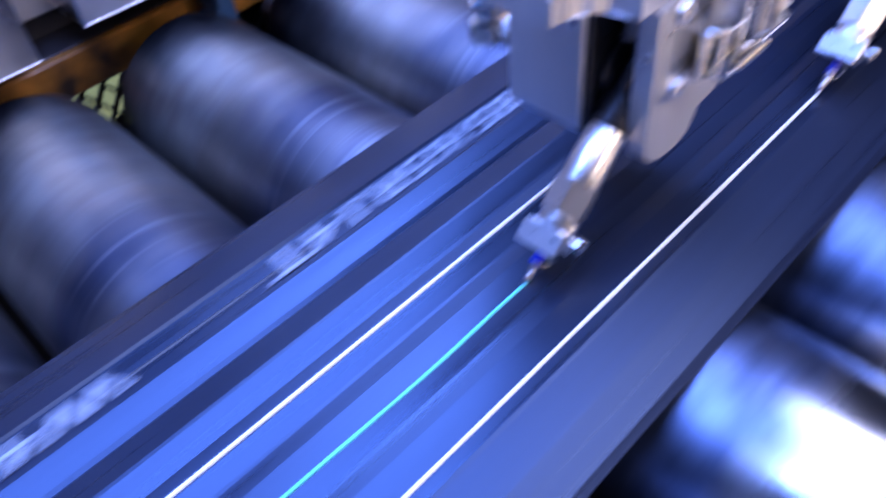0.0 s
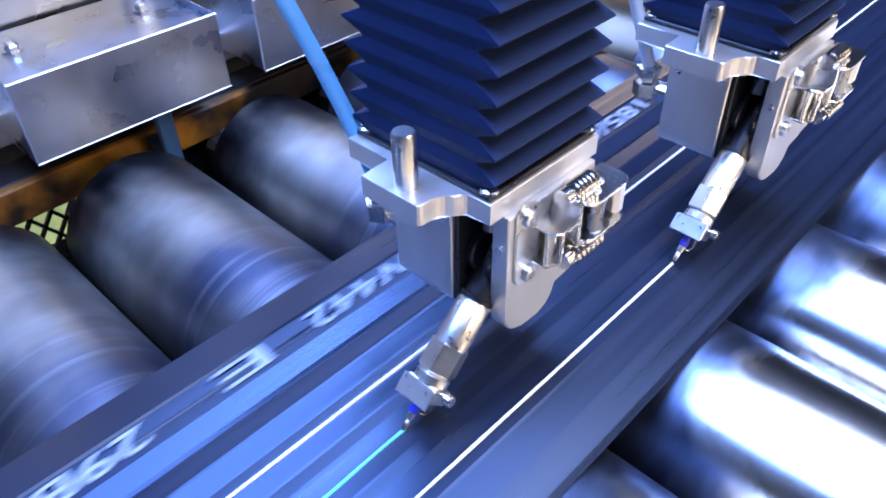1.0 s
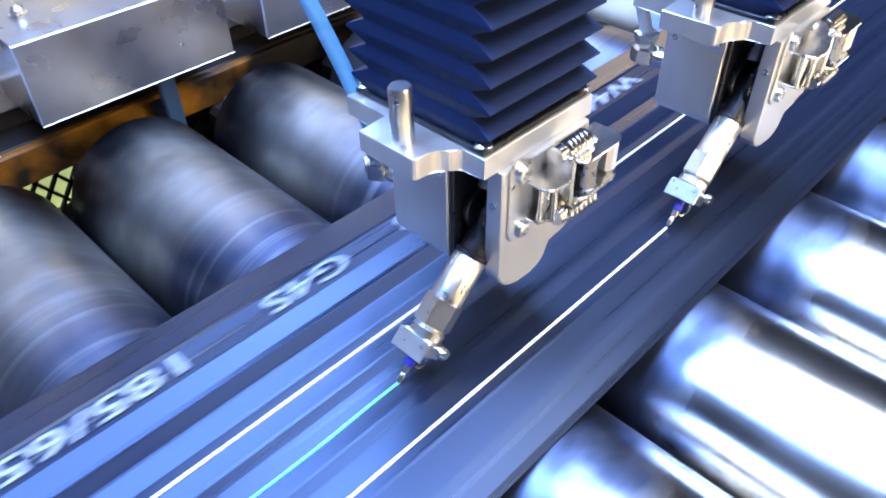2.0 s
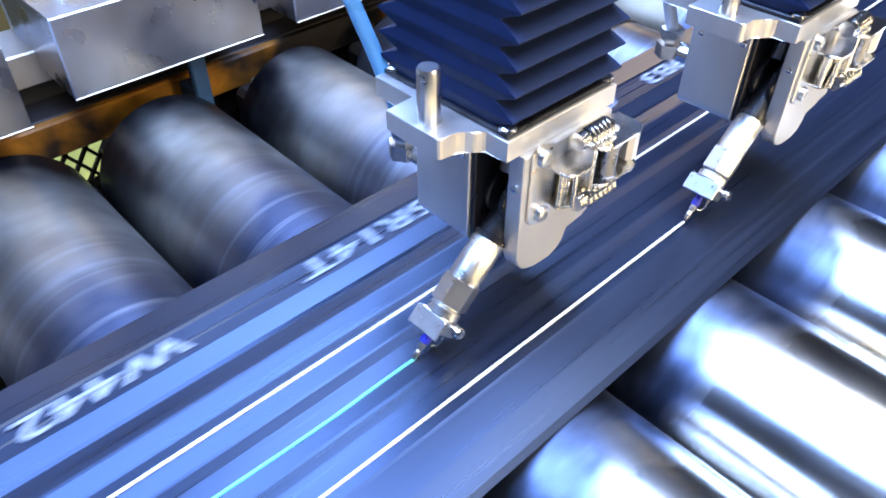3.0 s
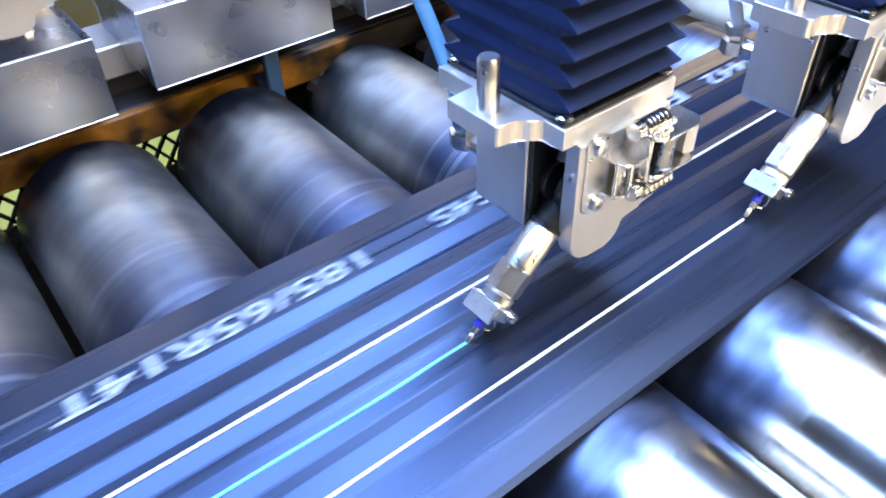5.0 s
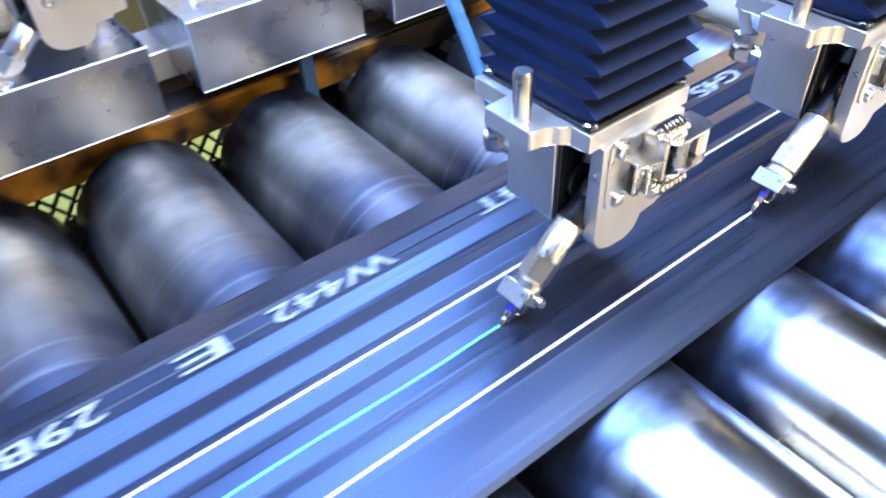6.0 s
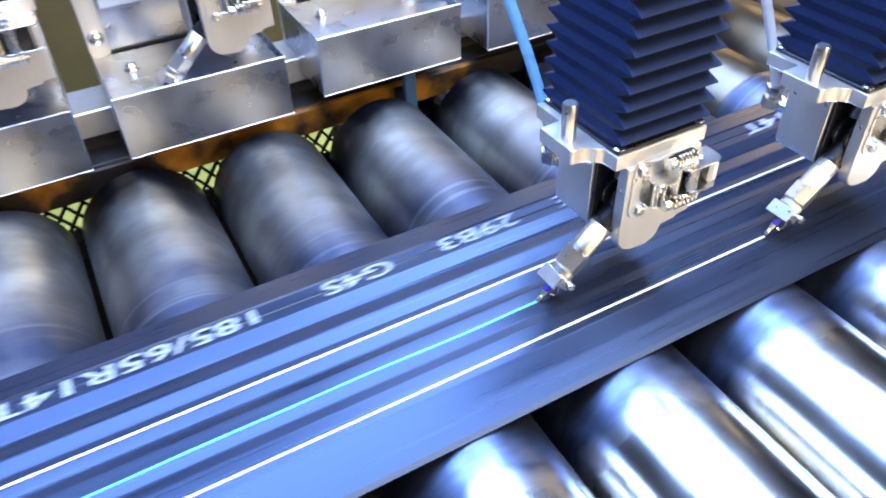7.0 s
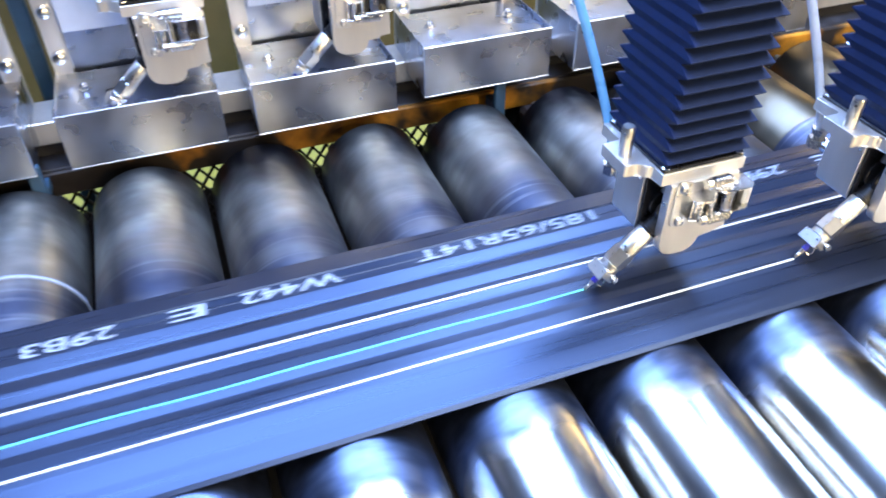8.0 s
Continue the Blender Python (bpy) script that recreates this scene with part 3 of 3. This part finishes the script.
    part("notch_insert", bm, DARK_STEEL, noz)
    bm = bmesh.new()
    lathe(bm, [(0.0072, 0.031), (0.0072, 0.035)], a, 24)
    part("neck", bm, SHEET, noz, smooth=True)
    bm = bmesh.new()
    box(bm, -0.0085, 0.0085, -0.0105, 0.0105, 0.0195, 0.0290, 0.0016, a, 2)
    lathe(bm, [(0.0088, 0.0285), (0.0100, 0.0292), (0.0100, 0.0335), (0.0085, 0.0348)], a, 28)
    prism(bm, [(-0.0115, -0.0105), (-0.0100, -0.0112), (0.0100, -0.0112), (0.0115, -0.0105), (0.0115, 0.0010), (-0.0115, 0.0010)], a @ pose(-0.0086, 0, 0.0172, 0, -90, 0) @ pose(0, 0, 0, 0, 0, 90), 0.0014, 0.0004)
    part("clamp_block", bm, SATIN, noz)
    bm = bmesh.new()
    lathe(bm, [(0.0020, 0.0), (0.0020, 0.003), (0.0036, 0.0032), (0.0036, 0.0066), (0.0028, 0.0076)], a @ pose(0.002, -0.0095, 0.026, 90, 0, 0), 14)
    part("knob", bm, STEEL, noz, smooth=True)
    bm = bmesh.new()
    tube(bm, [a @ Vector(p) for p in ((0.006, -0.004, 0.019), (0.010, -0.004, 0.013), (0.011, -0.002, 0.010), (0.008, 0.0, 0.009))], 0.0008, 6)
    part("wire_clip", bm, STEEL, noz, smooth=True)
    bm = bmesh.new()
    lathe(bm, [(0.0026, 0.0095), (0.0031, 0.0100), (0.0031, 0.0135), (0.0024, 0.0145), (0.0024, 0.0190)], a, 12)
    part("collar", bm, BLUE_PLASTIC, noz, "small blue plastic collar")
    bm = bmesh.new()
    lathe(bm, [(0.0008, -0.0020), (0.0015, -0.0010), (0.0018, 0.003), (0.0013, 0.0045), (0.0022, 0.006), (0.0022, 0.0106)], a, 12)
    part("needle", bm, SATIN, noz, "fine steel needle tip", smooth=True)
    # bellows on its base plate
    bm = bmesh.new()
    box(bm, 0.0515, 0.136, -0.0135, 0.080, 0.1322, 0.1352, 0.0006)
    part("bellows_base", bm, BLACK, h)
    for x, y in ((0.0555, -0.0098), (0.0555, 0.0762), (0.132, -0.0098), (0.132, 0.0762)):
        bm = bmesh.new()
        lathe(bm, [(0.0048, 0.1352), (0.0044, 0.1366), (0.0026, 0.1378)], pose(x, y, 0), 18)
        part("base_screw", bm, STEEL, h, smooth=True)
    bm = bmesh.new()
    cx, cy, fold = 0.0945, 0.0335, 0.0136
    rows = []
    z, k = 0.1354, 0
    while z < height:
        # the pleats reach out further on two sides than on the others
        wx, wy = ((0.0412, 0.0365), (0.0426, 0.0495))[k % 2]
        corners = ((-1, -1), (1, -1), (1, 1), (-1, 1))
        for lip in (-0.0005, 0.0005):
            rows.append([bm.verts.new((cx + sx * wx, cy + sy * wy, z + lip)) for sx, sy in corners])
        z += fold / 2
        k += 1
    for a_, c_ in zip(rows, rows[1:]):
        for i in range(4):
            bm.faces.new((a_[i], a_[(i + 1) % 4], c_[(i + 1) % 4], c_[i]))
    bm.faces.new(rows[0][::-1])
    bm.faces.new(rows[-1])
    part("bellows", bm, BELLOWS, h, "pleated black square bellows")
    bm = bmesh.new()
    box(bm, 0.050, 0.140, -0.015, 0.076, z, z + 0.02, 0.002)
    part("top_flange", bm, ALU, h)
    # paint hose and its fitting
    bm = bmesh.new()
    lathe(bm, [(0.0092, 0), (0.0092, 0.010)], pose(0.058, 0.0735, 0.078), 6)
    lathe(bm, [(0.0065, 0.009), (0.0065, 0.014), (0.0078, 0.0145), (0.0088, 0.021), (0.006, 0.022)], pose(0.058, 0.0735, 0.078), 6)
    lathe(bm, [(0.007, 0), (0.007, 0.024)], pose(0.062, 0.078, 0.082, 90, 0, 0), 12)
    part("hose_fitting", bm, STEEL, h, "steel hose fitting")
    bm = bmesh.new()
    pts = [(0.058 - 0.10 * s ** 1.3, 0.0735 + 0.10 * s, 0.098 + (height - 0.085) * s) for s in [i / 14 for i in range(15)]]
    tube(bm, pts, 0.0044, 12)
    part("hose", bm, hose_mat, h, hose_label, smooth=True)
    return h


HEADS = "marking heads of the machine"
build_head("marking_head", pose(0, 0, 1.0), HOSE_BLUE, "light blue paint hose", 0.42, HEADS)
build_head("marking_head", pose(0.2215, -0.036, 1.003), HOSE_WHITE, "milky white paint hose", 0.42, HEADS)
build_head("marking_head", pose(-0.2030, 0.412, 1.054), HOSE_WHITE, "milky white paint hose", 0.36, HEADS)
build_head("marking_head", pose(-0.4200, 0.412, 1.054), HOSE_WHITE, "milky white paint hose", 0.36, HEADS)


# ---- drip trays and slide units ----
def build_units():
    rail = thing("tray_rail", pose(0, 0.47, 0), "bright aluminium bar carrying the drip trays", "rail")
    bm = bmesh.new()
    box(bm, -1.3, 1.6, 0, 0.06, 0.999, 1.030, 0.0015)
    part("bar", bm, ALU, rail)
    # Added dark filler that stops light leaking through under the bar.
    bm = bmesh.new()
    box(bm, -1.3, 1.6, 0.012, 0.03, 0.9785, 0.9985)
    part("packing", bm, DARK_STEEL, rail, "dark strip added to block light under the rail")
    tray = None
    for i in range(-3, 3):
        x = 0.0635 + 0.2215 * i
        m = pose(x, 0.3933, 1.004 if i < 0 else 1.0135)
        if tray is None:
            tray = thing("drip_tray", m, "stained sheet steel drip tray under a marking unit", "tray", "drip trays")
            wall_bevel, w, d, hgt = 0.0009, 0.0915, 0.122, 0.070
            bm = bmesh.new()
            box(bm, -w, w, 0, 0.002, 0, hgt, wall_bevel)
            part("front_wall", bm, SHEET, tray)
            # Folded edges in a brighter metal, to paint in the light they catch.
            for z in (-0.0004, hgt - 0.0012):
                bm = bmesh.new()
                box(bm, -w - 0.0003, w + 0.0003, -0.0010, 0.0006, z, z + 0.0010, 0.0003)
                part("folded_rim", bm, SATIN, tray, "folded edge with its glint put into a brighter metal")
            for s in (-1, 1):
                bm = bmesh.new()
                xa, xb = sorted((s * w, s * (w - 0.0015)))
                box(bm, xa, xb, 0.0016, d, 0, hgt, 0.0004)
                part("side_wall", bm, SHEET, tray)
            bm = bmesh.new()
            box(bm, -w + 0.0016, w - 0.0016, 0.0016, d, hgt - 0.0080, hgt - 0.0065)
            part("tray_floor", bm, SHEET, tray, "wet polished tray floor")
            bm = bmesh.new()
            box(bm, -w + 0.0016, w - 0.0016, 0.0775, d, 0.0265, hgt - 0.0082)
            part("foot", bm, DARK_STEEL, tray)
            for s in (-1, 1):
                bm = bmesh.new()
                lathe(bm, [(0.0085, 0), (0.0085, 0.0012), (0.0058, 0.0014), (0.0058, 0.0050), (0.0040, 0.0075), (0.0015, 0.0085)], pose(s * 0.058, 0.072, hgt - 0.0064), 6)
                part("nut", bm, STEEL, tray, "bright dome nut")
            unit = thing("slide_unit", pose(x, 0.519, 1.0305), "light satin aluminium slide unit with dome screws", "slide unit", "slide units")
            bm = bmesh.new()
            box(bm, -0.080, 0.080, 0.004, 0.008, 0.0, 0.42, 0.0005)
            part("splash_plate", bm, SHEET, unit, "polished steel splash plate")
            bm = bmesh.new()
            box(bm, -0.068, 0.068, -0.012, 0.003, 0.092, 0.42, 0.001)
            part("face_plate", bm, PANEL, unit)
            for s in (-1, 1):
                bm = bmesh.new()
                xa, xb = sorted((s * 0.070, s * 0.092))
                box(bm, xa, xb, -0.004, 0.0035, 0.0, 0.42, 0.0008)
                part("side_strip", bm, ALU, unit)
                for z in (0.060, 0.118, 0.176, 0.234):
                    bm = bmesh.new()
                    lathe(bm, [(0.0085, 0), (0.0085, 0.003), (0.0068, 0.0068), (0.0030, 0.0088)], pose(s * 0.081, -0.0041, z, 90, 0, 0), 16)
                    part("dome_screw", bm, STEEL, unit, smooth=True)
            bm = bmesh.new()
            box(bm, -0.05, 0.05, 0.009, 0.12, 0.0, 0.42, 0.003)
            part("housing", bm, PANEL, unit)
        else:
            higher = copy_thing(tray, m)
            if i >= 0:
                bm = bmesh.new()
                box(bm, -0.06, 0.06, 0.0785, 0.12, 0.0172, 0.0264)
                part("spacer", bm, DARK_STEEL, higher, "dark spacer bar under the tray")
            copy_thing(unit, pose(x, 0.519, 1.0305))
    for x, y, mat, wide, name, label in ((-0.500, 0.60, BLUE_STEEL, 0.010, "machine_post", "slim blue painted steel post between the units"),
                                         (-0.474, 0.63, YELLOW, 0.009, "machine_post", "slim yellow painted steel post between the units")):
        post = thing(name, pose(x, y, 0.641), label, "post")
        bm = bmesh.new()
        box(bm, -wide, wide, -0.006, 0.006, 0.0, 0.81, 0.002)
        part("bar", bm, mat, post)
    gantry = thing("gantry_beam", pose(0, 0.53, 1.4510), "grey steel gantry beam over the slide units", "beam")
    bm = bmesh.new()
    box(bm, -1.3, 1.6, 0, 0.10, 0.0, 0.10, 0.004)
    part("beam", bm, PANEL, gantry)


build_units()


def motions():
    walk(STRIP, [(t, pose(-SPEED * t, 0, 1.0)) for t in (0.0, 2.0, 4.0, 6.0, 8.0)])
    turn = math.degrees(SPEED / R_ROLL)
    for roller in ROLLERS:
        x = roller.matrix_basis.translation.x
        walk(roller, [(i * 0.2, pose(x, 0, AXIS, 0, -turn * 0.2 * i, 0)) for i in range(41)])


motions()
